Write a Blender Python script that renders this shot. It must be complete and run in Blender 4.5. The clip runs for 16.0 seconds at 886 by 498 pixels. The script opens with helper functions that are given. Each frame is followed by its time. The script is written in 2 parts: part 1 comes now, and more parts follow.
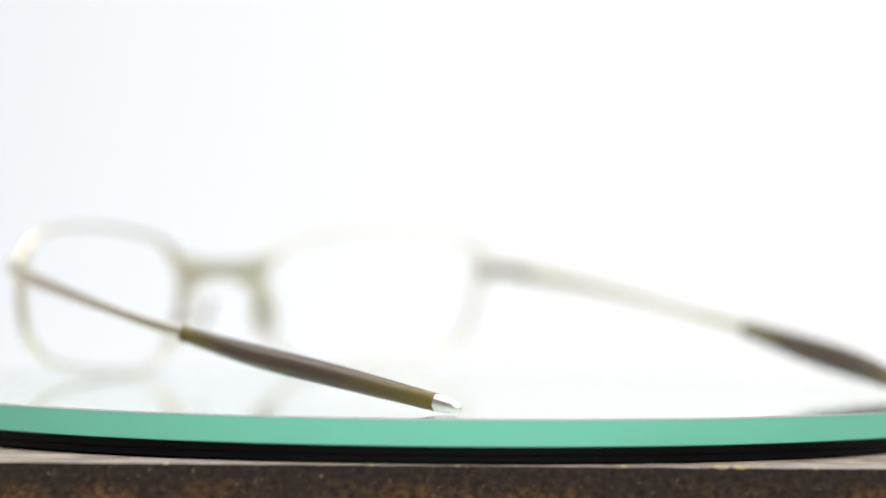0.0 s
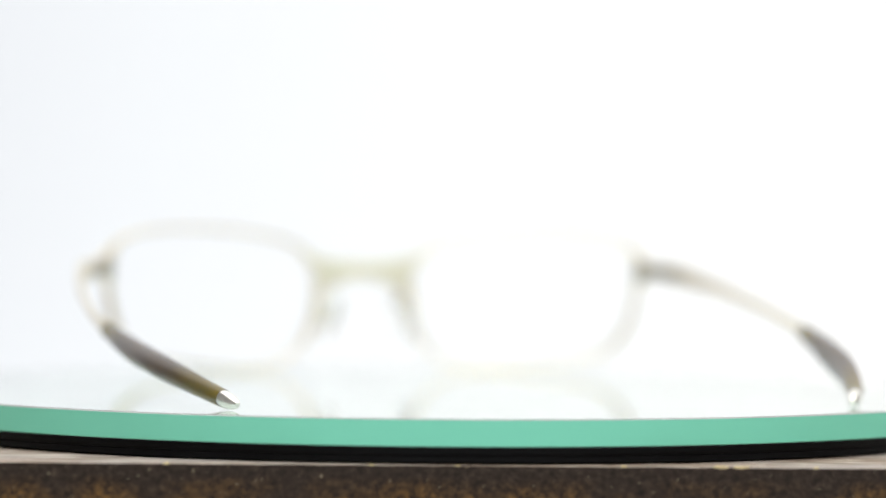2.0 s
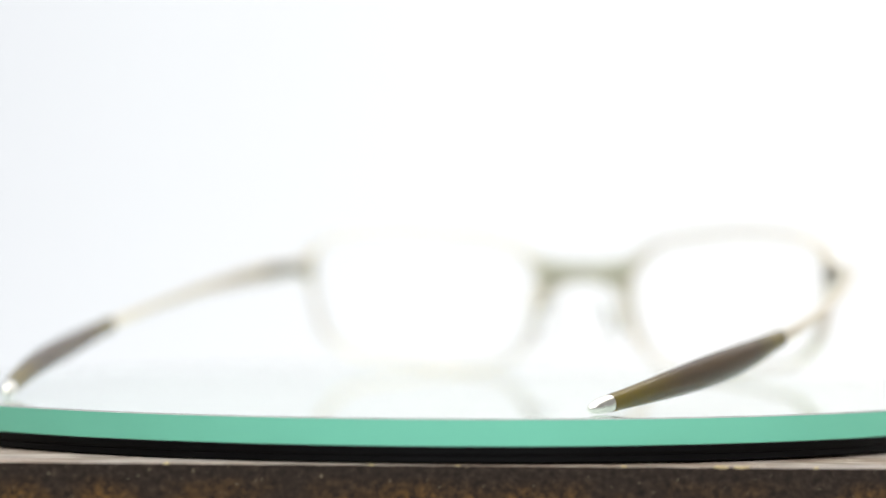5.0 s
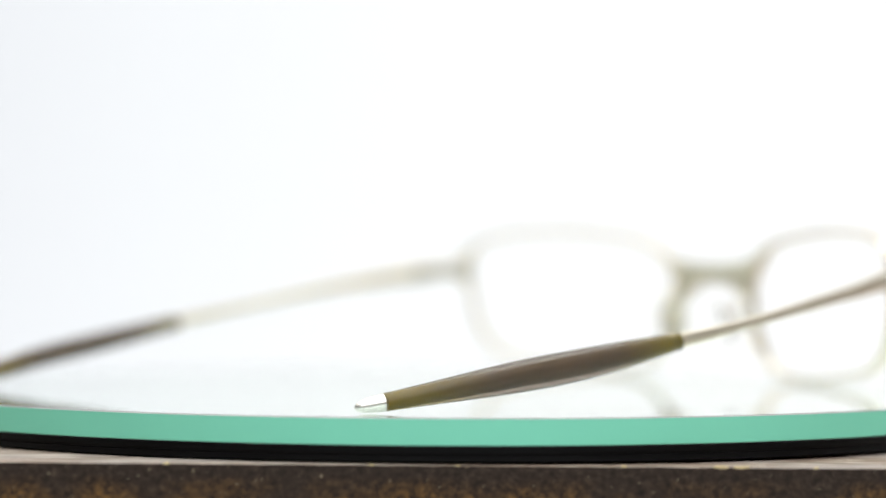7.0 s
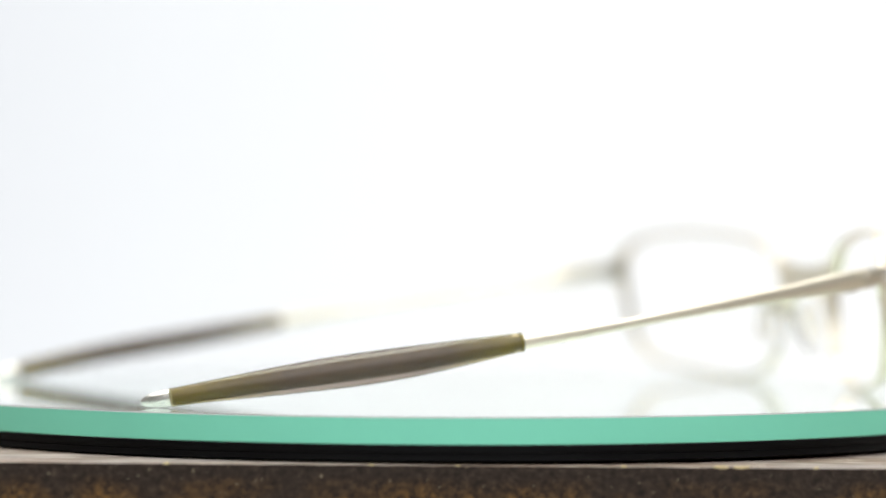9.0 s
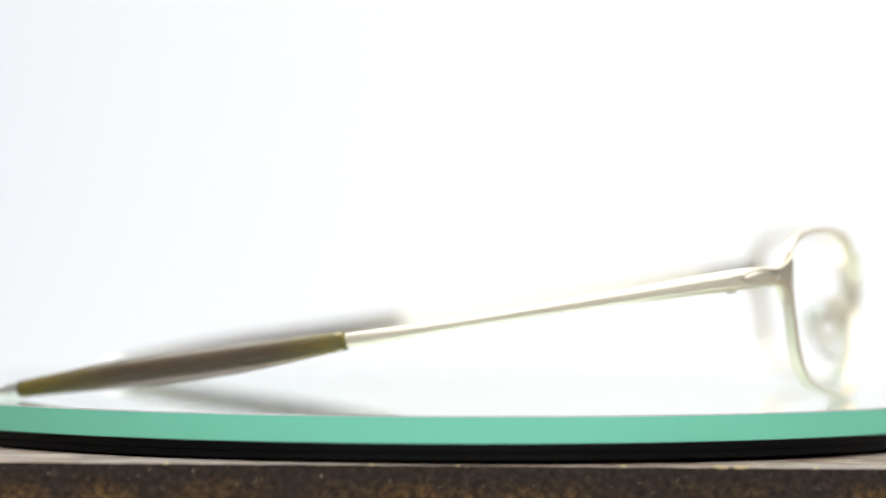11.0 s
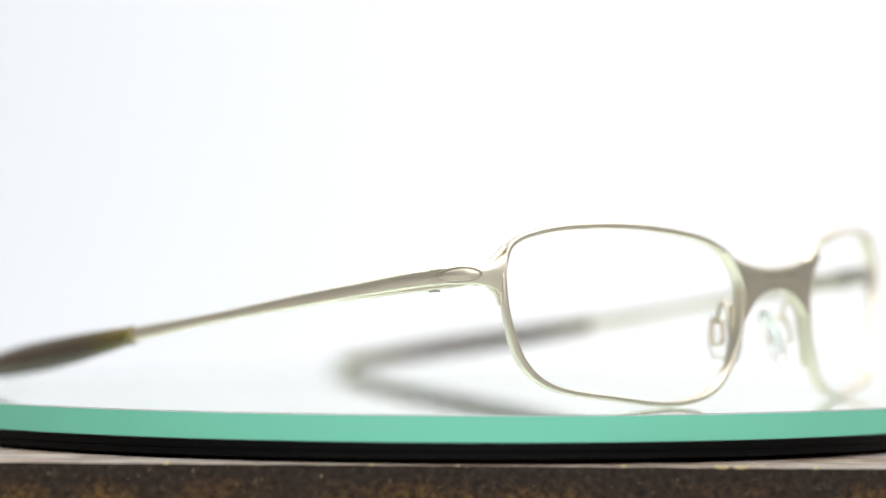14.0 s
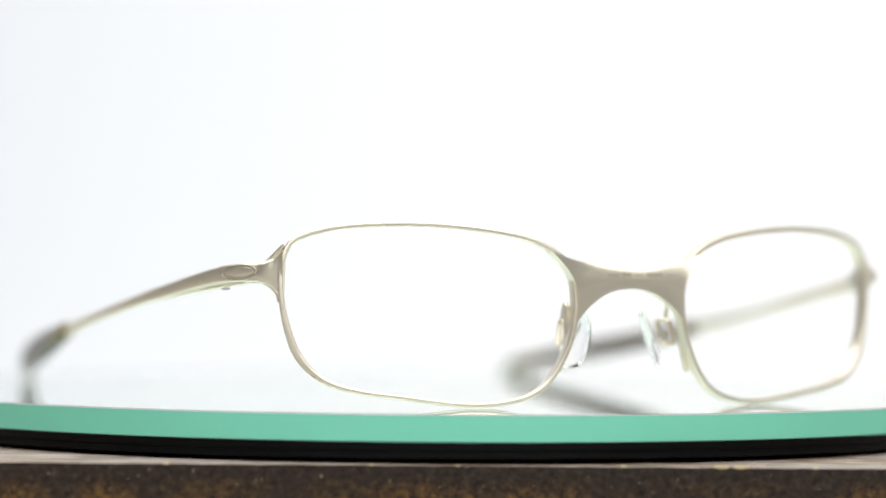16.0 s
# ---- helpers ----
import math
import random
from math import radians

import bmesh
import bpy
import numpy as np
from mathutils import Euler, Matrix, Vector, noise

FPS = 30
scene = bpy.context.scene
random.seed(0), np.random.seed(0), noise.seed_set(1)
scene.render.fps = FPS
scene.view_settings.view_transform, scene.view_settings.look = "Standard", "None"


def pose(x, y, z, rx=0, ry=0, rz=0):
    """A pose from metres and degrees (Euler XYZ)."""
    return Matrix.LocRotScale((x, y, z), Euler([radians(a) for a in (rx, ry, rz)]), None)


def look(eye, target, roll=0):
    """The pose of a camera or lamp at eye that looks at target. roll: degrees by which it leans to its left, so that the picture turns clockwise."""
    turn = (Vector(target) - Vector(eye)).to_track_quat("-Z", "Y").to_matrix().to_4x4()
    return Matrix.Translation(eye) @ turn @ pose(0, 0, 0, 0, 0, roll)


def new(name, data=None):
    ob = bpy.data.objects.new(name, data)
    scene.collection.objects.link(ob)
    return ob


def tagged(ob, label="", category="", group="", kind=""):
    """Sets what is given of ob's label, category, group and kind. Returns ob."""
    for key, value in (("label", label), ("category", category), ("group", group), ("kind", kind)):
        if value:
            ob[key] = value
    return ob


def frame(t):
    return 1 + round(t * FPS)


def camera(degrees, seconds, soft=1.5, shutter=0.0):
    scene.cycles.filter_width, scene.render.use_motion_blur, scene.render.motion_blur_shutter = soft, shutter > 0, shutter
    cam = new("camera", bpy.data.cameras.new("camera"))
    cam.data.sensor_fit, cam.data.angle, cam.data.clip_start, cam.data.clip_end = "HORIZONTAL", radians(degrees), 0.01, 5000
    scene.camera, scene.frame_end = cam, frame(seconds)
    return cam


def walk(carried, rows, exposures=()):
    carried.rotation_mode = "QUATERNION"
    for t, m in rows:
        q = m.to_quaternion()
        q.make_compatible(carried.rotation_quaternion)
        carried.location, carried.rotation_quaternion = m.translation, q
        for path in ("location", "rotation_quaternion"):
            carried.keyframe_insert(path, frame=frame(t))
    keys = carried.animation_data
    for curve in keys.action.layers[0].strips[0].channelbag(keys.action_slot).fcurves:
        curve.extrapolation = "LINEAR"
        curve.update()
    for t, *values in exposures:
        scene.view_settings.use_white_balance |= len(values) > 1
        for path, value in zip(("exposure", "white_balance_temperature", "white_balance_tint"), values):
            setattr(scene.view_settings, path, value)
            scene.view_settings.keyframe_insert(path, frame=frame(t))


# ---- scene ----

# camera: long lens on a tripod, focused just behind the near rim of the turntable
cam = camera(16.16, 16.0)
cam.data.dof.use_dof = True
cam.data.dof.focus_distance = 0.528
cam.data.dof.aperture_fstop = 6.8
EYE = Vector((0.0, -0.61694, 0.02711))
AIM = EYE + Vector((math.sin(0.00176), math.cos(0.00176), 0.000756))
STAND = look(EYE, AIM, 0.504)
walk(cam, [(0.0, STAND), (16.0, STAND)])

# ---- light ----
scene.view_settings.exposure = 0.0
world = bpy.data.worlds.new("world")
scene.world = world
world.use_nodes = True
world.node_tree.nodes["Background"].inputs[0].default_value = (0.95, 0.97, 1.0, 1)
world.node_tree.nodes["Background"].inputs[1].default_value = 0.6


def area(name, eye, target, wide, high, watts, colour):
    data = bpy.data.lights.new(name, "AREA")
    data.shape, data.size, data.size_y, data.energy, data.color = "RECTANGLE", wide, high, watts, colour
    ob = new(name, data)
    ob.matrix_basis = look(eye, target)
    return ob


# unseen lamp added overhead for the soft highlights on upper faces
area("overhead_soft_light", (0.0, 0.0, 0.80), (0.0, 0.0, 0.0), 1.2, 1.1, 10, (1.0, 0.985, 0.96))
# unseen fill added behind the camera to brighten metal and glass edge
area("front_fill", (0.32, -1.25, 0.80), (0.0, 0.0, 0.05), 1.6, 1.0, 12.5, (0.97, 0.985, 1.0))

# ---- materials ----


def material(name):
    m = bpy.data.materials.new(name)
    m.use_nodes = True
    nodes, links = m.node_tree.nodes, m.node_tree.links
    return m, nodes, links, nodes["Principled BSDF"]


def coords(nodes, links, scale, output="Object"):
    tc = nodes.new("ShaderNodeTexCoord")
    mp = nodes.new("ShaderNodeMapping")
    mp.inputs["Scale"].default_value = scale
    links.new(tc.outputs[output], mp.inputs["Vector"])
    return mp.outputs["Vector"]


def noise_tex(nodes, links, vec, scale, detail=4.0, rough=0.55):
    n = nodes.new("ShaderNodeTexNoise")
    n.inputs["Scale"].default_value, n.inputs["Detail"].default_value, n.inputs["Roughness"].default_value = scale, detail, rough
    links.new(vec, n.inputs["Vector"])
    return n.outputs["Fac"]


def ramp(nodes, links, fac, stops):
    r = nodes.new("ShaderNodeValToRGB")
    el = r.color_ramp.elements
    while len(el) < len(stops):
        el.new(0.5)
    for e, (p, c) in zip(el, stops):
        e.position, e.color = p, (*c, 1) if len(c) == 3 else c
    links.new(fac, r.inputs["Fac"])
    return r.outputs["Color"]


def mixed(nodes, links, fac, a, b):
    mx = nodes.new("ShaderNodeMix")
    mx.data_type = "RGBA"
    for sock, v in ((mx.inputs[0], fac), (mx.inputs[6], a), (mx.inputs[7], b)):
        if hasattr(v, "is_linked"):
            links.new(v, sock)
        elif isinstance(v, tuple):
            sock.default_value = (*v, 1)
        else:
            sock.default_value = v
    return mx.outputs[2]


def bump(nodes, links, height, bsdf, strength, distance):
    b = nodes.new("ShaderNodeBump")
    b.inputs["Strength"].default_value, b.inputs["Distance"].default_value = strength, distance
    links.new(height, b.inputs["Height"])
    links.new(b.outputs["Normal"], bsdf.inputs["Normal"])


def metal(name, base, other, rough, grain=(1, 1, 1)):
    m, nodes, links, p = material(name)
    v = coords(nodes, links, grain)
    fine = noise_tex(nodes, links, v, 5000, 3)
    wide = noise_tex(nodes, links, v, 160, 4)
    links.new(mixed(nodes, links, wide, base, other), p.inputs["Base Color"])
    p.inputs["Metallic"].default_value = 1.0
    links.new(ramp(nodes, links, fine, [(0.3, (rough - 0.012,) * 3), (0.7, (rough + 0.012,) * 3)]), p.inputs["Roughness"])
    return m


CHAMPAGNE = metal("brushed_champagne_metal", (0.89, 0.825, 0.685), (0.86, 0.79, 0.645), 0.32, (1, 0.25, 1))
SILVER = metal("polished_silver_metal", (0.88, 0.86, 0.81), (0.84, 0.82, 0.77), 0.27)
ENGRAVED = metal("worn_engraved_metal", (0.72, 0.665, 0.555), (0.66, 0.605, 0.50), 0.38)
DARK_METAL = metal("dark_engraved_metal", (0.58, 0.55, 0.48), (0.51, 0.48, 0.42), 0.40)


def sleeve_material():
    """Satin olive rubber, brown round its core and yellower at both thin ends, with lengthwise streaks and a few scuffs."""
    m, nodes, links, p = material("olive_brown_rubber")
    tc = nodes.new("ShaderNodeTexCoord")
    sep = nodes.new("ShaderNodeSeparateXYZ")
    links.new(tc.outputs["Object"], sep.inputs[0])
    mr = nodes.new("ShaderNodeMapRange")
    mr.inputs[1].default_value, mr.inputs[2].default_value = 0.077, 0.139
    links.new(sep.outputs["Y"], mr.inputs[0])
    brown = (0.150, 0.110, 0.052)
    along = ramp(nodes, links, mr.outputs[0], [
        (0.0, (0.15, 0.12, 0.040)), (0.06, (0.30, 0.245, 0.030)), (0.22, brown), (0.68, brown), (0.90, (0.28, 0.22, 0.026)), (1.0, (0.36, 0.29, 0.028))])
    v = coords(nodes, links, (1, 0.05, 1))
    streak = noise_tex(nodes, links, v, 2200, 5, 0.65)
    tone = ramp(nodes, links, streak, [(0.3, (0.82, 0.81, 0.79)), (0.7, (1.14, 1.14, 1.14))])
    mul = nodes.new("ShaderNodeMix")
    mul.data_type, mul.blend_type = "RGBA", "MULTIPLY"
    mul.inputs[0].default_value = 1.0
    links.new(along, mul.inputs[6])
    links.new(tone, mul.inputs[7])
    specks = noise_tex(nodes, links, coords(nodes, links, (1, 1, 1)), 1400, 2)
    dust = ramp(nodes, links, specks, [(0.76, (0, 0, 0)), (0.80, (0.5, 0.5, 0.5))])
    links.new(mixed(nodes, links, dust, mul.outputs[2], (0.42, 0.40, 0.34)), p.inputs["Base Color"])
    links.new(ramp(nodes, links, streak, [(0.3, (0.12,) * 3), (0.7, (0.20,) * 3)]), p.inputs["Roughness"])
    p.inputs["IOR"].default_value = 1.42
    bump(nodes, links, streak, p, 0.06, 0.00003)
    return m


def glass_material(name, tint, rough):
    m, nodes, links, p = material(name)
    v = coords(nodes, links, (1, 1, 1))
    smear = noise_tex(nodes, links, v, 30, 5)
    p.inputs["Base Color"].default_value = (*tint, 1)
    p.inputs["Transmission Weight"].default_value = 1.0
    p.inputs["IOR"].default_value = 1.5
    links.new(ramp(nodes, links, smear, [(0.4, (rough,) * 3), (0.75, (rough + 0.02,) * 3)]), p.inputs["Roughness"])
    return m


def skin_material():
    """Smoky translucent rubber, thinner and more olive at both ends of a sleeve, with faint lengthwise streaks."""
    m, nodes, links, p = material("translucent_smoky_rubber")
    tc = nodes.new("ShaderNodeTexCoord")
    sep = nodes.new("ShaderNodeSeparateXYZ")
    links.new(tc.outputs["Object"], sep.inputs[0])
    mr = nodes.new("ShaderNodeMapRange")
    mr.inputs[1].default_value, mr.inputs[2].default_value = 0.077, 0.139
    links.new(sep.outputs["Y"], mr.inputs[0])
    smoky, olive = (0.475, 0.39, 0.33), (0.56, 0.485, 0.25)
    along = ramp(nodes, links, mr.outputs[0], [(0.0, olive), (0.07, olive), (0.28, smoky), (0.66, smoky), (0.93, olive), (1.0, olive)])
    streak = noise_tex(nodes, links, coords(nodes, links, (1, 0.04, 1)), 2000, 4, 0.6)
    tone = ramp(nodes, links, streak, [(0.3, (0.86, 0.85, 0.84)), (0.7, (1.12, 1.11, 1.11))])
    mul = nodes.new("ShaderNodeMix")
    mul.data_type, mul.blend_type = "RGBA", "MULTIPLY"
    mul.inputs[0].default_value = 1.0
    links.new(along, mul.inputs[6])
    links.new(tone, mul.inputs[7])
    links.new(mul.outputs[2], p.inputs["Base Color"])
    links.new(ramp(nodes, links, streak, [(0.3, (0.19,) * 3), (0.7, (0.26,) * 3)]), p.inputs["Roughness"])
    p.inputs["Transmission Weight"].default_value = 0.9
    p.inputs["IOR"].default_value = 1.42
    return m


def edge_material():
    """Ground green edge of float glass."""
    m, nodes, links, p = material("green_ground_glass_edge")
    streak = noise_tex(nodes, links, coords(nodes, links, (1, 1, 9)), 90, 5)
    wide = noise_tex(nodes, links, coords(nodes, links, (1, 1, 0.2)), 35, 3)
    a = mixed(nodes, links, wide, (0.198, 0.672, 0.482), (0.236, 0.735, 0.545))
    links.new(mixed(nodes, links, streak, a, (0.217, 0.702, 0.513)), p.inputs["Base Color"])
    p.inputs["Roughness"].default_value = 0.45
    p.inputs["IOR"].default_value = 1.35
    bump(nodes, links, streak, p, 0.05, 0.0001)
    return m


def platter_material():
    m, nodes, links, p = material("black_moulded_plastic")
    n = noise_tex(nodes, links, coords(nodes, links, (1, 1, 4)), 300, 4)
    links.new(mixed(nodes, links, n, (0.0018, 0.0018, 0.0021), (0.0040, 0.0040, 0.0046)), p.inputs["Base Color"])
    p.inputs["Roughness"].default_value = 0.5
    p.inputs["IOR"].default_value = 1.2
    bump(nodes, links, n, p, 0.1, 0.0001)
    return m


def board_material(front):
    m, nodes, links, p = material("speckled_dark_board_edge" if front else "weathered_brown_board_top")
    p.inputs["IOR"].default_value = 1.25
    if front:
        v = coords(nodes, links, (1, 1, 1.2))
        big = noise_tex(nodes, links, v, 70, 3)
        mid = noise_tex(nodes, links, v, 700, 6, 0.75)
        fleck = noise_tex(nodes, links, v, 1100, 2)
        base = ramp(nodes, links, mid, [(0.34, (0.013, 0.0095, 0.008)), (0.54, (0.037, 0.026, 0.0195)), (0.76, (0.095, 0.068, 0.048))])
        # rusty golden varnish left on the lower part of the edge
        tc = nodes.new("ShaderNodeTexCoord")
        sep = nodes.new("ShaderNodeSeparateXYZ")
        links.new(tc.outputs["Object"], sep.inputs[0])
        mr = nodes.new("ShaderNodeMapRange")
        mr.inputs[1].default_value, mr.inputs[2].default_value = -0.0018, -0.0065
        links.new(sep.outputs["Z"], mr.inputs[0])
        fac = mr.outputs[0]
        for shade in (ramp(nodes, links, big, [(0.44, (0.06, 0.06, 0.06)), (0.64, (1, 1, 1))]), ramp(nodes, links, mid, [(0.42, (0.05, 0.05, 0.05)), (0.62, (1, 1, 1))])):
            mul = nodes.new("ShaderNodeMath")
            mul.operation = "MULTIPLY"
            links.new(fac, mul.inputs[0])
            links.new(shade, mul.inputs[1])
            fac = mul.outputs[0]
        gold = mixed(nodes, links, fac, base, (0.22, 0.110, 0.025))
        chips = ramp(nodes, links, fleck, [(0.68, (0, 0, 0)), (0.74, (0.85, 0.85, 0.85))])
        links.new(mixed(nodes, links, chips, gold, (0.33, 0.27, 0.18)), p.inputs["Base Color"])
        p.inputs["Roughness"].default_value = 0.6
        bump(nodes, links, mid, p, 0.3, 0.0003)
    else:
        v = coords(nodes, links, (0.35, 1, 1))
        grain = noise_tex(nodes, links, v, 190, 7, 0.75)
        patch = noise_tex(nodes, links, coords(nodes, links, (0.5, 1, 1)), 45, 4)
        base = ramp(nodes, links, grain, [(0.36, (0.11, 0.080, 0.062)), (0.50, (0.27, 0.20, 0.155)), (0.64, (0.54, 0.46, 0.39))])
        links.new(mixed(nodes, links, ramp(nodes, links, patch, [(0.45, (0, 0, 0)), (0.65, (0.7, 0.7, 0.7))]), base, (0.45, 0.415, 0.39)), p.inputs["Base Color"])
        p.inputs["Roughness"].default_value = 0.6
        bump(nodes, links, grain, p, 0.3, 0.0002)
    return m


def plaster(name, colour):
    m, nodes, links, p = material(name)
    n = noise_tex(nodes, links, coords(nodes, links, (1, 1, 1)), 14, 5)
    links.new(mixed(nodes, links, n, tuple(c * 0.95 for c in colour), colour), p.inputs["Base Color"])
    p.inputs["Roughness"].default_value = 0.9
    bump(nodes, links, noise_tex(nodes, links, coords(nodes, links, (1, 1, 1)), 300, 3), p, 0.2, 0.001)
    return m


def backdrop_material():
    """White paper made to glow, the light painted cooler and dimmer towards one side."""
    m, nodes, links, p = material("glowing_white_backdrop")
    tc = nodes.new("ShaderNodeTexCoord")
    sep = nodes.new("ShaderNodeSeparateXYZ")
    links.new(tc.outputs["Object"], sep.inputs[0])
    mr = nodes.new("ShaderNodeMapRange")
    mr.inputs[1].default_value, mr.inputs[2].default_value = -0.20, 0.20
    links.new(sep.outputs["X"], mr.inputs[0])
    painted_glow = ramp(nodes, links, mr.outputs[0], [(0.0, (0.80, 0.825, 0.86)), (0.22, (0.872, 0.90, 0.928)), (0.50, (0.94, 0.958, 0.965)), (1.0, (1.0, 1.0, 0.99))])
    # dark base, so nearly all the brightness is the painted glow
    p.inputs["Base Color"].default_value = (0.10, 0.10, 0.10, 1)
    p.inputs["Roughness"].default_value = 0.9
    links.new(painted_glow, p.inputs["Emission Color"])
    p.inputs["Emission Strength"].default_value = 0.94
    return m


RUBBER = sleeve_material()
GLASS = glass_material("clear_green_tinted_glass", (0.86, 0.95, 0.91), 0.0)
RUBBER_SKIN = skin_material()
PAD = glass_material("clear_silicone", (0.97, 0.97, 0.96), 0.12)
PAD.node_tree.nodes["Principled BSDF"].inputs["IOR"].default_value = 1.41
EDGE = edge_material()
ARRIS = metal("ground_glass_arris", (0.40, 0.43, 0.42), (0.34, 0.37, 0.36), 0.5)
ARRIS.node_tree.nodes["Principled BSDF"].inputs["Metallic"].default_value = 0.0
BLACK = platter_material()
BOARD_FRONT, BOARD_TOP = board_material(True), board_material(False)
WALL, FLOOR, CEIL = plaster("grey_white_wall_paint", (0.74, 0.74, 0.72)), plaster("grey_table_top", (0.42, 0.41, 0.40)), plaster("white_ceiling_paint", (0.8, 0.8, 0.79))
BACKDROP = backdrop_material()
SPLINTER = plaster("bare_pale_wood", (0.62, 0.50, 0.28))
BOUNCE = plaster("pale_grey_bounce", (0.74, 0.75, 0.75))

# ---- mesh helpers (lengths in millimetres unless said otherwise) ----
MM = 0.001


def part(name, bm, mat, parent=None, label="", smooth=True):
    """Link a bmesh as one mesh object under a thing or part."""
    bmesh.ops.recalc_face_normals(bm, faces=bm.faces)
    me = bpy.data.meshes.new(name)
    bm.to_mesh(me)
    bm.free()
    for poly in me.polygons:
        poly.use_smooth = smooth
    if smooth:
        me.set_sharp_from_angle(angle=math.radians(52))
    for mm in (mat if isinstance(mat, (list, tuple)) else (mat,)):
        me.materials.append(mm)
    ob = new(name, me)
    ob.parent = parent
    if label:
        tagged(ob, label)
    return ob


def spline(points, per=8, closed=False):
    """Catmull-Rom curve (centripetal) through design points."""
    pts = [Vector(p) for p in points]
    n = len(pts)
    out = []
    last = n if closed else n - 1
    for i in range(last):
        if closed:
            p0, p1, p2, p3 = (pts[(i + k) % n] for k in (-1, 0, 1, 2))
        else:
            p1, p2 = pts[i], pts[i + 1]
            p0 = pts[i - 1] if i else p1 * 2 - p2
            p3 = pts[i + 2] if i + 2 < n else p2 * 2 - p1
        t0 = 0.0
        t1 = t0 + max((p1 - p0).length, 1e-6) ** 0.5
        t2 = t1 + max((p2 - p1).length, 1e-6) ** 0.5
        t3 = t2 + max((p3 - p2).length, 1e-6) ** 0.5
        for k in range(per):
            t = t1 + (t2 - t1) * k / per
            a1 = p0 * ((t1 - t) / (t1 - t0)) + p1 * ((t - t0) / (t1 - t0))
            a2 = p1 * ((t2 - t) / (t2 - t1)) + p2 * ((t - t1) / (t2 - t1))
            a3 = p2 * ((t3 - t) / (t3 - t2)) + p3 * ((t - t2) / (t3 - t2))
            b1 = a1 * ((t2 - t) / (t2 - t0)) + a2 * ((t - t0) / (t2 - t0))
            b2 = a2 * ((t3 - t) / (t3 - t1)) + a3 * ((t - t1) / (t3 - t1))
            out.append(b1 * ((t2 - t) / (t2 - t1)) + b2 * ((t - t1) / (t2 - t1)))
    if not closed:
        out.append(pts[-1])
    return out


def table(x, rows):
    """Smooth value at x between rows (x, value)."""
    for (x0, v0), (x1, v1) in zip(rows, rows[1:]):
        if x <= x1:
            u = max(0.0, (x - x0) / (x1 - x0))
            u = u * u * (3 - 2 * u)
            return v0 + (v1 - v0) * u
    return rows[-1][1]


def sweep(bm, path, across, sizes, power=2.0, sides=16, closed=False, caps=True):
    """Skin a superellipse along path; across(i): the section's second axis; sizes(i): half sizes along (third axis, second axis)."""
    rings = []
    n = len(path)
    for i, c in enumerate(path):
        if closed:
            tan = path[(i + 1) % n] - path[i - 1]
        else:
            tan = path[min(i + 1, n - 1)] - path[max(i - 1, 0)]
        tan.normalize()
        side = across(i)
        side = (side - tan * side.dot(tan)).normalized()
        up = tan.cross(side)
        hu, hs = sizes(i)
        ring = []
        for k in range(sides):
            a = 2 * math.pi * (k + 0.5) / sides
            ca, sa = math.cos(a), math.sin(a)
            x = math.copysign(abs(ca) ** (2 / power), ca) * hs
            y = math.copysign(abs(sa) ** (2 / power), sa) * hu
            ring.append(bm.verts.new((c + side * x + up * y) * MM))
        rings.append(ring)
    for i in range(n if closed else n - 1):
        a, b = rings[i], rings[(i + 1) % n]
        for k in range(sides):
            bm.faces.new((a[k], a[(k + 1) % sides], b[(k + 1) % sides], b[k]))
    if caps and not closed:
        bm.faces.new(rings[0][::-1])
        bm.faces.new(rings[-1])
    return rings


def box(bm, lo, hi, bevel=0.0):
    """Axis-aligned block, metres."""
    made = bmesh.ops.create_cube(bm, size=1.0)["verts"]
    for v in made:
        v.co = Vector([lo[k] + (v.co[k] + 0.5) * (hi[k] - lo[k]) for k in range(3)])
    if bevel:
        edges = list({e for v in made for e in v.link_edges})
        bmesh.ops.bevel(bm, geom=edges, offset=bevel, segments=2, affect="EDGES")


def lathe(bm, profile, steps=192):
    """Turn a closed profile of (radius, z) in metres about the z axis."""
    rings = []
    for k in range(steps):
        a = 2 * math.pi * k / steps
        rings.append([bm.verts.new((r * math.cos(a), r * math.sin(a), z)) for r, z in profile])
    m = len(profile)
    for k in range(steps):
        a, b = rings[k], rings[(k + 1) % steps]
        for j in range(m):
            bm.faces.new((a[j], b[j], b[(j + 1) % m], a[(j + 1) % m]))


def disc(bm, r, z0, z1, steps=192, bevel=0.0002):
    prof = [(r - bevel, z0), (r, z0 + bevel), (r, z1 - bevel), (r - bevel, z1)]
    rings = [[bm.verts.new((q * math.cos(2 * math.pi * k / steps), q * math.sin(2 * math.pi * k / steps), z)) for k in range(steps)] for q, z in prof]
    for a, b in zip(rings, rings[1:]):
        for k in range(steps):
            bm.faces.new((a[k], a[(k + 1) % steps], b[(k + 1) % steps], b[k]))
    bm.faces.new(rings[0][::-1])
    bm.faces.new(rings[-1])


# ---- setting ----
BOARD_Z = -0.0079          # top of the board; the glass's upper face is z = 0
SHEET_Z = BOARD_Z - 0.022


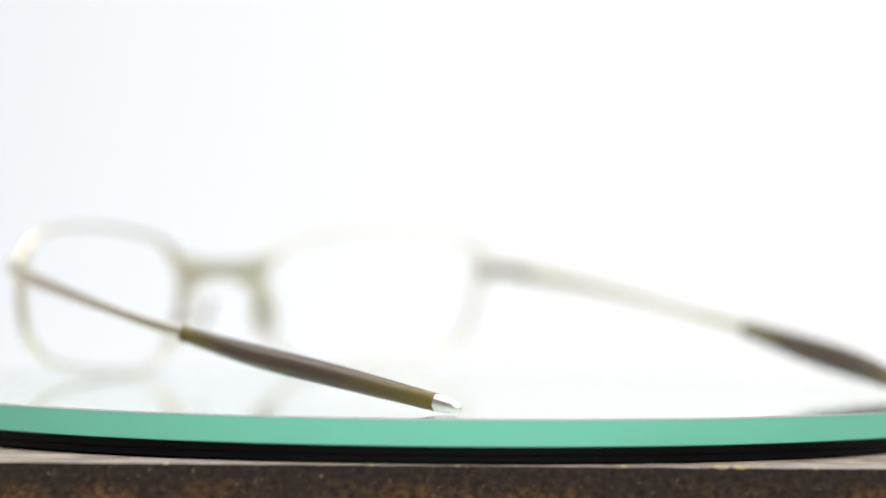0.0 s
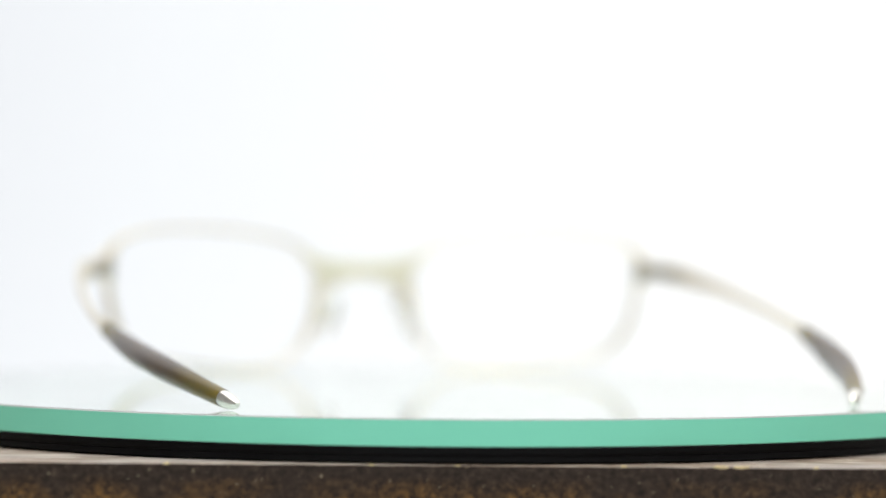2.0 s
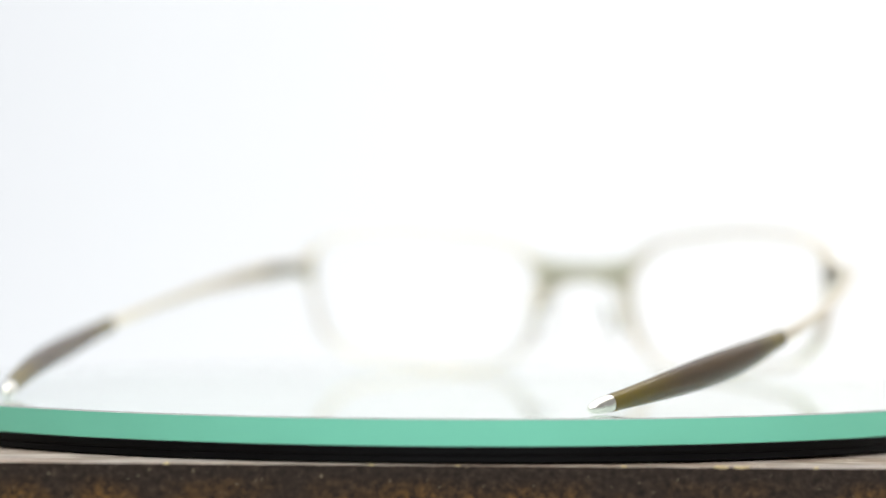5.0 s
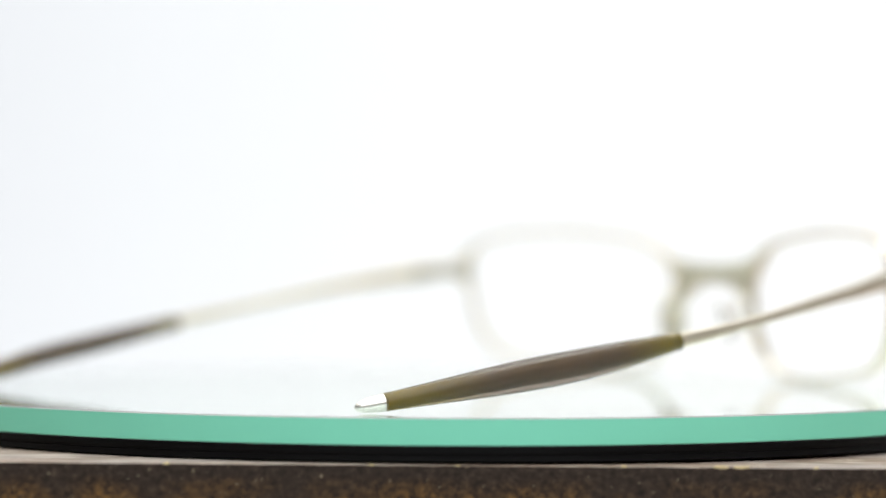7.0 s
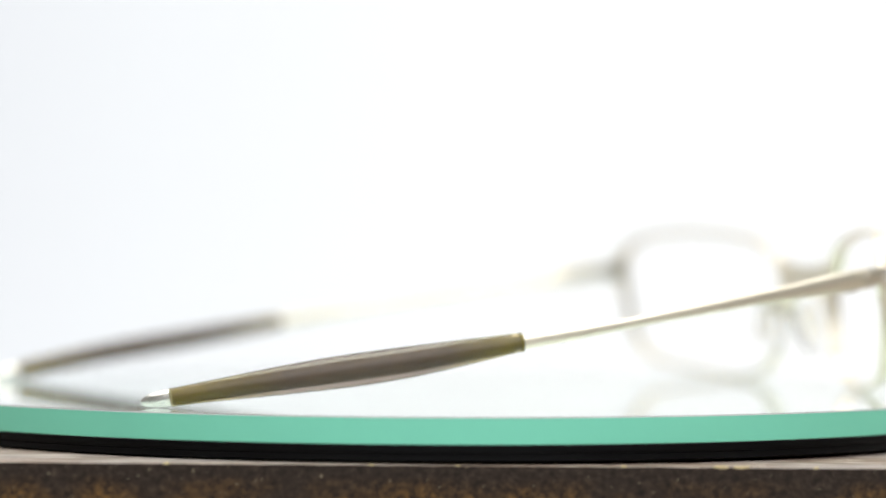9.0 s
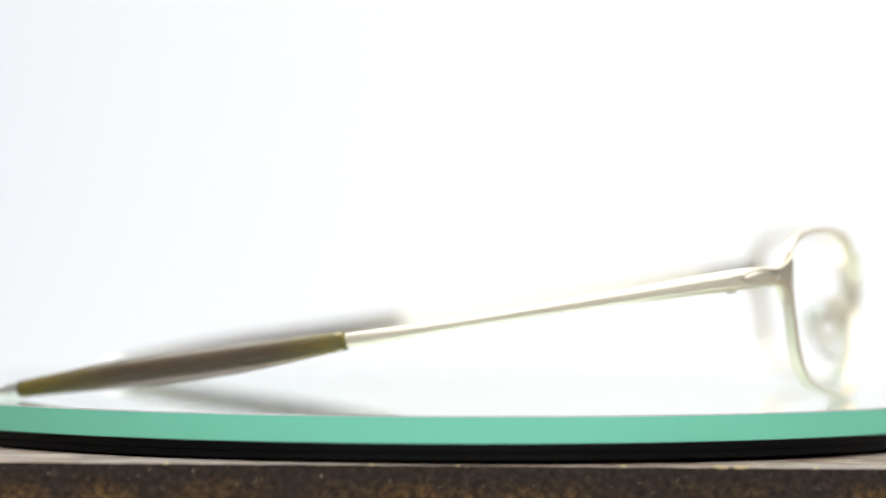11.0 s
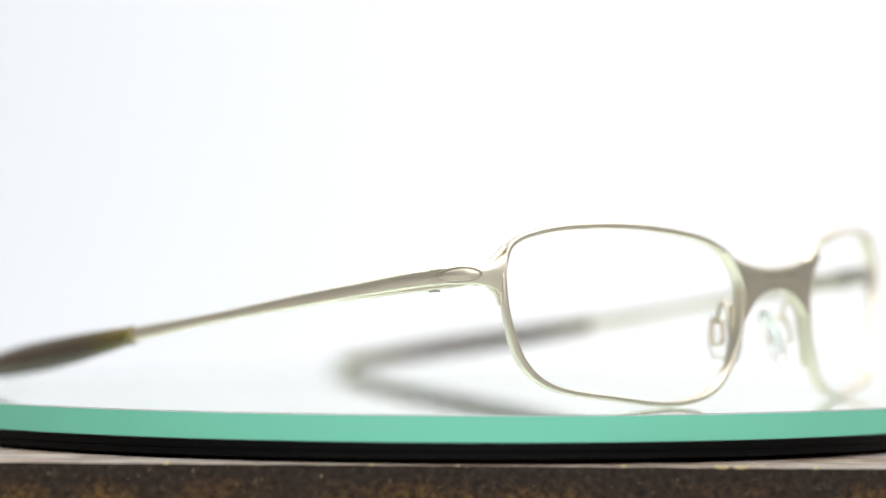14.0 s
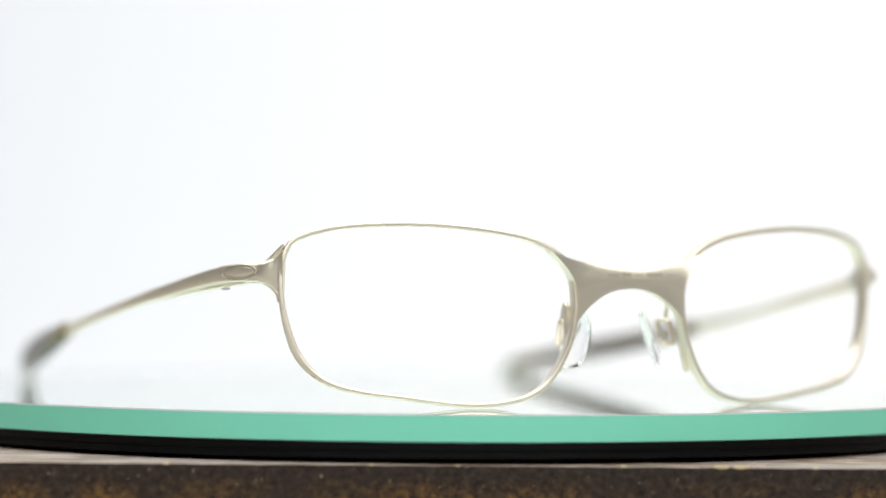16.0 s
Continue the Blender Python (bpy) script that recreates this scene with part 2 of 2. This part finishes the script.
def setting():
    def slab(name, lo, hi, mat, label):
        bm = bmesh.new()
        box(bm, lo, hi)
        return tagged(part(name, bm, mat, smooth=False), label, name.split("_")[0], kind="structure")

    slab("floor", (-1.7, -1.7, SHEET_Z - 0.05), (1.7, 1.7, SHEET_Z), FLOOR, "plain grey table top under the board")
    slab("wall_south", (-1.7, -1.75, SHEET_Z), (1.7, -1.7, 1.6), WALL, "plain grey-white painted wall")
    slab("wall_west", (-1.75, -1.7, SHEET_Z), (-1.7, 1.7, 1.6), WALL, "plain grey-white painted wall")
    slab("wall_east", (1.7, -1.7, SHEET_Z), (1.75, 1.7, 1.6), WALL, "plain grey-white painted wall")
    slab("wall_north", (-1.7, 1.7, SHEET_Z), (1.7, 1.75, 1.6), WALL, "plain grey-white painted wall")
    slab("ceiling", (-1.75, -1.75, 1.6), (1.75, 1.75, 1.65), CEIL, "plain white ceiling")
    # paper sweep that hangs behind the turntable and rolls out over the table
    bm = bmesh.new()
    prof = [(0.30, SHEET_Z + 0.001), (0.42, SHEET_Z + 0.001)]
    for k in range(1, 13):
        a = math.radians(90 * k / 12)
        prof.append((0.42 + 0.25 * math.sin(a), SHEET_Z + 0.001 + 0.25 * (1 - math.cos(a))))
    prof.append((0.67, 1.15))
    a = [bm.verts.new((-0.8, y, z)) for y, z in prof]
    b = [bm.verts.new((0.8, y, z)) for y, z in prof]
    for k in range(len(prof) - 1):
        bm.faces.new((a[k], b[k], b[k + 1], a[k + 1]))
    bmesh.ops.solidify(bm, geom=list(bm.faces), thickness=0.0006)
    tagged(part("backdrop", bm, BACKDROP), "seamless white paper backdrop with a glow painted into it", "backdrop", kind="structure")


def wooden_board():
    """Plank whose worn front edge shows under the turntable."""
    bm = bmesh.new()
    wide, deep, thick = 0.52, 0.27, 0.022
    nx = 200
    rnd = random.Random(4)
    prof = [(0.0, -thick), (0.0, -0.00012), (0.0003, 0.0), (deep, 0.0), (deep, -thick)]
    rings = []
    for i in range(nx + 1):
        x = -wide / 2 + wide * i / nx
        j1, j2 = rnd.uniform(-1, 1), rnd.uniform(-1, 1)
        ring = []
        for k, (y, z) in enumerate(prof):
            if k in (1, 2):
                y, z = y + 0.00008 * j1, z + (0.00004 * j2 if k == 1 else 0.00002 * j2)
            ring.append(bm.verts.new((x, y, z)))
        rings.append(ring)
    for a, b in zip(rings, rings[1:]):
        for k in range(len(prof)):
            f = bm.faces.new((a[k], b[k], b[(k + 1) % len(prof)], a[(k + 1) % len(prof)]))
            f.material_index = 1 if k in (1, 2) else 0
    bm.faces.new(rings[0])
    bm.faces.new(rings[-1][::-1])
    ob = part("wooden_board", bm, (BOARD_FRONT, BOARD_TOP), smooth=False)
    ob.matrix_basis = pose(0.0, -0.1060, BOARD_Z, 0, 0, 0.9)
    # pale splinters along the front arris
    for x, w in ((0.0468, 1.2), (0.0502, 1.3), (0.0309, 0.45), (-0.0105, 0.4), (0.0036, 0.3), (-0.0440, 0.5), (0.0625, 0.35)):
        bm = bmesh.new()
        path = [Vector((x * 1000 + w * k, rnd.uniform(-0.05, 0.05), -0.02 + rnd.uniform(-0.05, 0.05))) for k in (-1, -0.5, 0, 0.5, 1)]
        sweep(bm, path, lambda i: Vector((0, 1, 0)), lambda i, w=w: (0.15 + 0.11 * w * (1 - abs(i - 2) / 2), 0.18), 2.4, 8)
        part("splinter", bm, SPLINTER, ob, "pale bare wood splinter")
    return tagged(ob, "weathered brown wooden board with a dark speckled front edge", "board")


# ---- turntable ----
RADIUS, GLASS_T, BASE_Z = 0.10533, 0.00461, -0.00745


def turntable():
    base = tagged(new("turntable"), "round turntable with a thick green-edged glass plate on a black platter", "turntable")
    bm = bmesh.new()
    disc(bm, RADIUS - 0.0006, -GLASS_T, 0.0)
    plate = part("glass_plate", bm, GLASS, base, "clear glossy glass plate", smooth=False)
    plate.visible_shadow = False
    bm = bmesh.new()
    r, t = RADIUS, GLASS_T
    lathe(bm, [(r - 0.0005, -t + 0.00002), (r - 0.00015, -t + 0.00002), (r, -t + 0.00018), (r, -0.00022), (r - 0.0005, -0.00022)])
    part("glass_edge", bm, EDGE, base, "pale green ground glass edge", smooth=False)
    bm = bmesh.new()
    lathe(bm, [(r - 0.0005, -0.0002), (r, -0.0002), (r - 0.00022, -0.00001), (r - 0.0005, -0.00001)])
    part("arris", bm, ARRIS, base, "thin grey bevelled glass arris", smooth=False)
    bm = bmesh.new()
    z0 = BASE_Z
    zt = -t - 0.00046
    lathe(bm, [(0.002, z0), (r - 0.0010, z0), (r - 0.0005, z0 + 0.0003), (r - 0.0005, z0 + 0.0012), (r - 0.00065, z0 + 0.0013),
               (r - 0.0005, z0 + 0.0014), (r - 0.0004, zt - 0.0004), (r - 0.0004, -t - 0.0002), (r - 0.0006, -t - 0.00006),
               (r - 0.0035, -t - 0.00006), (r - 0.0036, zt), (0.002, zt)])
    # unseen pale disc added under the glass to bounce light upwards
    disc_bm = bmesh.new()
    disc(disc_bm, r - 0.0038, -t - 0.00044, -t - 0.00004, 160, 0.0001)
    part("bounce_disc", disc_bm, BOUNCE, base, "unseen pale grey disc under the glass, added to brighten it", smooth=False)
    part("platter", bm, BLACK, base, "black plastic platter with a fine groove", smooth=False)
    return base


# ---- eyeglasses ----


def front_y(x, z):
    """Depth of the curved front, in millimetres, at x across and z up."""
    u, w = abs(x) / 59.1, (z - 22.6) / 18.05
    return -14.97 - 2.36 * u + 17.42 * u * u + 1.757 * w + 1.574 * w * w


def front_normal(x, z):
    e = 0.05
    dx = (front_y(x + e, z) - front_y(x - e, z)) / (2 * e)
    return Vector((-dx, 1.0, 0.0)).normalized()


RIM = [(-59.2, 21.8), (-58.7, 25.4), (-57.3, 28.2), (-52.0, 30.4), (-40.0, 31.45), (-27.0, 30.65), (-17.4, 28.6), (-12.05, 25.0),
       (-10.6, 18.5), (-12.1, 10.1), (-17.1, 3.0), (-25.5, 0.62), (-39.7, 1.75), (-51.8, 4.2), (-56.25, 8.2), (-58.6, 14.9)]


def rim_curve(sign):
    out = []
    for p in spline([(x, 0, z) for x, z in RIM], 8, True):
        out.append(Vector((sign * -p.x, front_y(p.x, p.z) + 0.6, p.z)))
    return out


def temple_path(sign):
    pts = [(59.3, 0.6, 22.9), (61.6, 2.4, 22.95), (64.0, 5.9, 22.9), (65.7, 10.8, 22.45)]
    if sign > 0:      # the two sleeves are bent a little differently
        pts += [(68.6, 26.0, 20.1), (70.4, 50.0, 16.2), (70.6, 66.0, 13.55), (69.8, 78.3, 11.6), (67.7, 98.0, 8.4), (64.1, 118.0, 5.45),
                (58.6, 138.0, 1.9), (57.0, 142.6, 1.0)]
    else:
        pts += [(68.6, 26.0, 19.95), (70.4, 50.0, 15.95), (70.6, 66.0, 13.25), (69.8, 78.3, 11.3), (67.2, 98.0, 7.95), (63.2, 118.0, 5.05),
                (56.8, 137.6, 1.85), (54.6, 142.2, 1.0)]
    return spline([(sign * x, y, z) for x, y, z in pts], 10)


def outward(path, sign):
    def across(i):
        a, b = path[max(i - 1, 0)], path[min(i + 1, len(path) - 1)]
        d = b - a
        return Vector((d.y, -d.x, 0)).normalized() * sign
    return across


def between(path, y0, y1):
    """Stretch of the path from y0 to y1, cut exactly."""
    out = []
    for a, b in zip(path, path[1:]):
        if a.y < y0 <= b.y:
            out.append(a.lerp(b, (y0 - a.y) / (b.y - a.y)))
        if y0 < b.y < y1:
            out.append(b.copy())
        if a.y < y1 <= b.y:
            out.append(a.lerp(b, (y1 - a.y) / (b.y - a.y)))
    return out


def bridge_mesh():
    """Saddle-shaped plate between the rims."""
    bm = bmesh.new()
    half = 15.4
    n, m = 40, 22
    grid = []
    for k in (0, 1):
        sheet = []
        for i in range(n + 1):
            u = -1 + 2 * i / n
            rows = []
            for j in range(m + 1):
                v = j / m
                # upper edge runs from rim to rim; lower edge is an arch that drops along the rims
                xt = u * half
                zt = 24.4 + 2.6 * abs(u) ** 2.2
                xl = u * 11.2
                zl = 20.55 - 6.4 * abs(u) ** 2.35
                bulge = math.sin(v * math.pi) * (1.0 - 0.35 * v)
                x = xt + (xl - xt) * v
                if abs(u) > 0:
                    # sides hug the round of the rim
                    x -= math.copysign(abs(u) ** 4 * 3.0 * bulge, u)
                z = zt + (zl - zt) * v
                crown = 0.15 * math.sin(min(1.0, v * 1.15) * math.pi) * (1 - abs(u) ** 4)
                fold = 0.10 * min(1.0, max(0.0, (v - 0.55) / 0.15))
                ahead = (1.15 * u * u - 0.25) * (1 - v) - 0.55 * (1 - u ** 4) * (1 - v) ** 5 + 0.25 * v
                y = front_y(x, z) + (-0.45 - ahead - crown + fold if k == 0 else 1.2)
                rows.append(bm.verts.new((x * MM, y * MM, z * MM)))
            sheet.append(rows)
        grid.append(sheet)
    for k, sheet in enumerate(grid):
        for i in range(n):
            for j in range(m):
                q = (sheet[i][j], sheet[i + 1][j], sheet[i + 1][j + 1], sheet[i][j + 1])
                bm.faces.new(q if k else q[::-1])
    f, b = grid
    for i in range(n):
        bm.faces.new((f[i][0], b[i][0], b[i + 1][0], f[i + 1][0]))
        bm.faces.new((f[i][m], f[i + 1][m], b[i + 1][m], b[i][m]))
    for j in range(m):
        bm.faces.new((f[0][j], f[0][j + 1], b[0][j + 1], b[0][j]))
        bm.faces.new((f[n][j], b[n][j], b[n][j + 1], f[n][j + 1]))
    sharp = [e for e in bm.edges if len(e.link_faces) == 2 and e.calc_face_angle(0) > 0.7]
    bmesh.ops.bevel(bm, geom=sharp, offset=0.00018, segments=2, affect="EDGES")
    return bm


def ellipse_ring(bm, centre, ax, ay, normal, ra, rb, thick, steps=40):
    path = [centre + ax * (ra * math.cos(2 * math.pi * k / steps)) + ay * (rb * math.sin(2 * math.pi * k / steps)) for k in range(steps)]
    sweep(bm, path, lambda i: normal, lambda i: (thick, thick), 2.0, 8, True)


def ellipse_dome(bm, centre, ax, ay, normal, ra, rb, height, steps=32, rings=5):
    last = None
    for j in range(rings):
        a = 0.5 * math.pi * j / rings
        ring = [bm.verts.new((centre + ax * (ra * math.cos(a) * math.cos(2 * math.pi * k / steps)) + ay * (rb * math.cos(a) * math.sin(2 * math.pi * k / steps))
                              + normal * (height * math.sin(a))) * MM) for k in range(steps)]
        if last:
            for k in range(steps):
                bm.faces.new((last[k], last[(k + 1) % steps], ring[(k + 1) % steps], ring[k]))
        else:
            bm.faces.new(ring[::-1])
        last = ring
    bm.faces.new(last)


def eyeglasses():
    base = tagged(new("eyeglasses"), "champagne metal wire eyeglasses with olive rubber sleeves, opened on glass", "eyeglasses")
    for sign in (-1, 1):
        # rim
        curve = rim_curve(sign)
        bm = bmesh.new()

        def rim_side(i, curve=curve):
            p = curve[i]
            return front_normal(p.x, p.z)

        def rim_size(i, curve=curve):
            # the wire is fuller round the lower outer corner
            p = curve[i]
            return 0.47 + 0.24 * math.exp(-((abs(p.x) - 56.0) / 6.0) ** 2 - ((p.z - 9.0) / 7.5) ** 2), 1.05

        sweep(bm, curve, rim_side, rim_size, 5.0, 24, True)
        part("rim", bm, CHAMPAGNE, base)

        path = temple_path(sign)
        # endpiece: flared where it meets the rim, carries the oval emblem
        bm = bmesh.new()
        p = between(path, 0.3, 10.7)
        p = [Vector((sign * 58.9, 0.15, 22.9))] + p
        tall = [(58.9, 3.9), (59.6, 3.2), (60.4, 2.4), (61.6, 1.85), (63.0, 1.62), (66.0, 1.60)]
        deep = [(58.9, 0.75), (60.0, 0.8), (62.0, 0.95), (64.0, 1.05), (66.0, 1.0)]
        sweep(bm, p, outward(p, sign), lambda i: (table(abs(p[i].x), tall), table(abs(p[i].x), deep)), 3.2, 20)
        end = part("endpiece", bm, CHAMPAGNE, base)
        # wings that run from the endpiece on to the rim
        for zs in (1, -1):
            bm = bmesh.new()
            wing = spline([(sign * 62.6, 3.2, 22.95 + zs * 1.0), (sign * 60.9, 2.2, 22.95 + zs * 1.9), (sign * 59.4, 1.4, 22.95 + zs * 3.6),
                           (sign * (58.5 if zs > 0 else 59.2), 0.9, 22.95 + zs * (4.7 if zs > 0 else 5.0))], 6)
            sweep(bm, wing, lambda i: Vector((sign * 0.35, -0.94, 0)), lambda i, n=len(wing): (0.55 - 0.15 * i / n, 0.75), 2.6, 12)
            part("wing", bm, CHAMPAGNE, end)
        mid = Vector((sign * 64.0, 5.9, 22.95))
        d = (path[21] - path[19]).normalized()
        nrm = Vector((d.y, -d.x, 0)).normalized()
        nrm = nrm if nrm.x * sign > 0 else -nrm
        along = Vector((d.x, d.y, -0.08)).normalized()
        up = Vector((d.x * 0.08, d.y * 0.08, 1)).normalized()
        bm = bmesh.new()
        ellipse_ring(bm, mid + nrm * 0.98, along, up, nrm, 3.8, 1.25, 0.15)
        part("emblem_ring", bm, DARK_METAL, end, "dark engraved oval outline")
        bm = bmesh.new()
        ellipse_dome(bm, mid + nrm * 0.9, along, up, nrm, 3.2, 0.95, 0.30)
        part("emblem", bm, CHAMPAGNE, end, "polished raised oval emblem")
        # hinge block below the seam, with its screw
        bm = bmesh.new()
        hb = [q + Vector((-sign * 0.35, 0, -1.25 + 0.022 * max(0.0, q.y - 13.0))) for q in between(path, 3.6, 34.0)]
        fat = [(3.6, 0.35), (7.0, 0.9), (12.0, 0.95), (20.0, 0.75), (34.0, 0.35)]
        sweep(bm, hb, outward(hb, sign), lambda i: (table(hb[i].y, fat), 0.62), 2.6, 14)
        hinge = part("hinge", bm, CHAMPAGNE, base)
        # dull lining added to darken the inner side of the hinge
        bm = bmesh.new()
        lining = [q + Vector((-sign * 1.25, 0.2, -0.1)) for q in between(path, 0.8, 12.5)]
        sweep(bm, lining, outward(lining, sign), lambda i: (table(lining[i].y, [(0.8, 2.6), (3.5, 1.75), (12.5, 1.35)]), 0.42), 3.0, 14)
        part("hinge_lining", bm, DARK_METAL, hinge, "dull grey lining added to darken the inner hinge")
        bm = bmesh.new()
        hp = Vector((sign * 65.1, 10.7, 20.12))
        sweep(bm, [hp + Vector((0, -0.9, 0)), hp + Vector((0, 0.9, -0.1))], lambda i: Vector((0, 0, 1)), lambda i: (0.5, 0.16), 2.0, 12)
        part("screw", bm, DARK_METAL, hinge, "tiny dark hinge screw")

        # temple blade
        bm = bmesh.new()
        blade = between(path, 10.2, 79.6)
        th = [(10.2, 1.54), (30.0, 1.22), (56.0, 0.95), (78.0, 1.28), (92.0, 1.28)]
        td = [(10.8, 0.95), (30.0, 0.72), (60.0, 0.65), (92.0, 0.8)]
        sweep(bm, blade, outward(blade, sign), lambda i: (table(blade[i].y, th), table(blade[i].y, td)), 2.5, 20)
        temple = part("temple", bm, CHAMPAGNE, base)
        # rubber sleeve with a small lip
        bm = bmesh.new()
        tail = path[-11].y
        sl = between(path, 78.0, tail)
        tall, broad = (1.26, 0.55) if sign < 0 else (0.56, 1.15)

        def sleeve_size(i, sl=sl, tall=tall, broad=broad):
            u = min(1.0, max(0.0, (sl[i].y - 78.0) / (tail - 78.0)))
            belly = math.sin(math.pi * u ** 0.92) ** 1.25
            ends = (1.66 if sign < 0 else 1.50) * (1 - u) + 1.58 * u
            return ends + tall * belly, ends * 0.95 + broad * belly

        sweep(bm, sl, outward(sl, sign), sleeve_size, 2.0, 32)
        sleeve = part("ear_sleeve", bm, RUBBER_SKIN, temple, "translucent smoky olive-brown rubber sleeve")
        bm = bmesh.new()
        inner = between(path, 78.3, tail - 0.3)
        sweep(bm, inner, outward(inner, sign), lambda i: tuple(0.58 + 0.34 * r for r in sleeve_size(i, inner)), 2.0, 20)
        part("core", bm, RUBBER, sleeve, "olive-brown core inside the sleeve")
        bm = bmesh.new()
        lip = between(path, 77.75, 78.4)
        sweep(bm, lip, outward(lip, sign), lambda i: (1.70, 1.60) if sign < 0 else (1.62, 1.55), 2.0, 24)
        part("sleeve_lip", bm, RUBBER, temple)
        # metal bullet tip
        bm = bmesh.new()
        e0, e1 = path[-11], path[-1]
        tipc = [e0.lerp(e1, k / 10) for k in range(11)]
        prof = [1.52, 1.52, 1.50, 1.47, 1.42, 1.35, 1.26, 1.15, 1.01, 0.80, 0.42]
        sweep(bm, tipc, outward(tipc, sign), lambda i: (prof[i], prof[i] * 0.95), 2.0, 20)
        part("tip", bm, SILVER, temple, "polished silver bullet-shaped tip")

        # nose pad with its wire arm and bracket
        bm = bmesh.new()
        br = [Vector((sign * x, front_y(x, z) + 1.8, z)) for x, z in ((11.3, 17.5), (11.2, 14.0), (11.7, 10.0), (12.8, 6.2))]
        br = spline(br, 5)
        sweep(bm, br, lambda i: Vector((0, 1, 0)), lambda i: (0.42, 0.48), 4.0, 12)
        bracket = part("pad_bracket", bm, CHAMPAGNE, base)
        bm = bmesh.new()
        arm = spline([(sign * 11.3, -13.1, 12.2), (sign * 11.3, -12.7, 15.4), (sign * 10.9, -12.0, 17.6), (sign * 10.3, -11.1, 18.3),
                      (sign * 10.3, -10.3, 17.2), (sign * 10.5, -9.9, 14.4)], 8)
        sweep(bm, arm, lambda i: Vector((sign, 0.2, 0)), lambda i: (0.38, 0.38), 2.0, 12)
        part("pad_arm", bm, CHAMPAGNE, bracket)
        bm = bmesh.new()
        c = Vector((sign * 10.5, -9.8, 12.9))
        ex, ez = Vector((sign * -0.25, 0.95, 0)).normalized(), Vector((sign * -0.2, 0.15, 1)).normalized()
        ring = [c + ex * (1.5 * math.copysign(abs(math.cos(a)) ** 0.4, math.cos(a))) + ez * (2.3 * math.copysign(abs(math.sin(a)) ** 0.4, math.sin(a)))
                for a in (2 * math.pi * (k + 0.5) / 32 for k in range(32))]
        sweep(bm, ring, lambda i: ex.cross(ez), lambda i: (0.32, 0.5), 3.0, 8, True)
        part("pad_box", bm, CHAMPAGNE, bracket)
        bm = bmesh.new()
        pc = Vector((sign * 7.6, -9.6, 11.6))
        pz = Vector((sign * -0.27, 0.26, 1)).normalized()
        py = Vector((sign * 0.42, 0.9, 0)).normalized()
        pad = [pc + pz * (5.2 * math.sin(math.pi * (k / 16 - 0.5))) for k in range(1, 16)]
        sweep(bm, pad, lambda i: py, lambda i: (1.0 * math.cos(math.pi * ((i + 1) / 16 - 0.5)) ** 0.6, 3.1 * math.cos(math.pi * ((i + 1) / 16 - 0.5)) ** 0.6), 2.4, 20)
        part("nose_pad", bm, PAD, bracket, "clear soft silicone nose pad")

    bridge = part("bridge", bridge_mesh(), CHAMPAGNE, base)

    # worn engraving across the bridge, as plain marks
    bm = bmesh.new()
    c = Vector((-7.4, front_y(-7.4, 22.9) - 0.61, 22.9))
    nrm = Vector((0, -1, 0))
    ellipse_ring(bm, c, Vector((1, 0, 0)), Vector((0, 0, 1)), nrm, 1.6, 0.5, 0.1)
    part("engraved_mark", bm, ENGRAVED, bridge, "worn dark engraved mark")
    for x0, x1, zh in ((-4.6, -2.2, 0.28), (-1.6, 0.3, 0.4), (0.8, 2.6, 0.26), (3.2, 6.4, 0.46), (7.2, 10.4, 0.2)):
        bm = bmesh.new()
        p = [Vector((x0 + (x1 - x0) * k / 4, 0, 22.9)) for k in range(5)]
        for q in p:
            q.y = front_y(q.x, q.z) - 0.44 - 0.0031 * q.x * q.x
        sweep(bm, p, lambda i: Vector((0, 1, 0)), lambda i, zh=zh: (zh, 0.1), 4.0, 8)
        part("engraved_mark", bm, ENGRAVED, bridge, "worn dark engraved mark")
    return base


setting()
wooden_board()
TABLE = turntable()
GLASSES = eyeglasses()

# ---- what moves ----


def turn(t):
    """The turntable's turn in degrees: a steady two turns a minute."""
    u = t - 8.0
    return math.degrees(2.13981 - 0.20868 * u - 0.0001385 * u * u)


def motions():
    lean = pose(0, 0, 0, math.degrees(-0.00354), math.degrees(0.00067), 0)
    times = [0.5 * k for k in range(33)]
    walk(TABLE, [(t, pose(0, 0, 0, 0, 0, turn(t)) @ lean) for t in times])
    walk(GLASSES, [(t, pose(0, 0, 0, 0, 0, turn(t)) @ lean @ pose(-0.003144, -0.066303, 0)) for t in times])


motions()
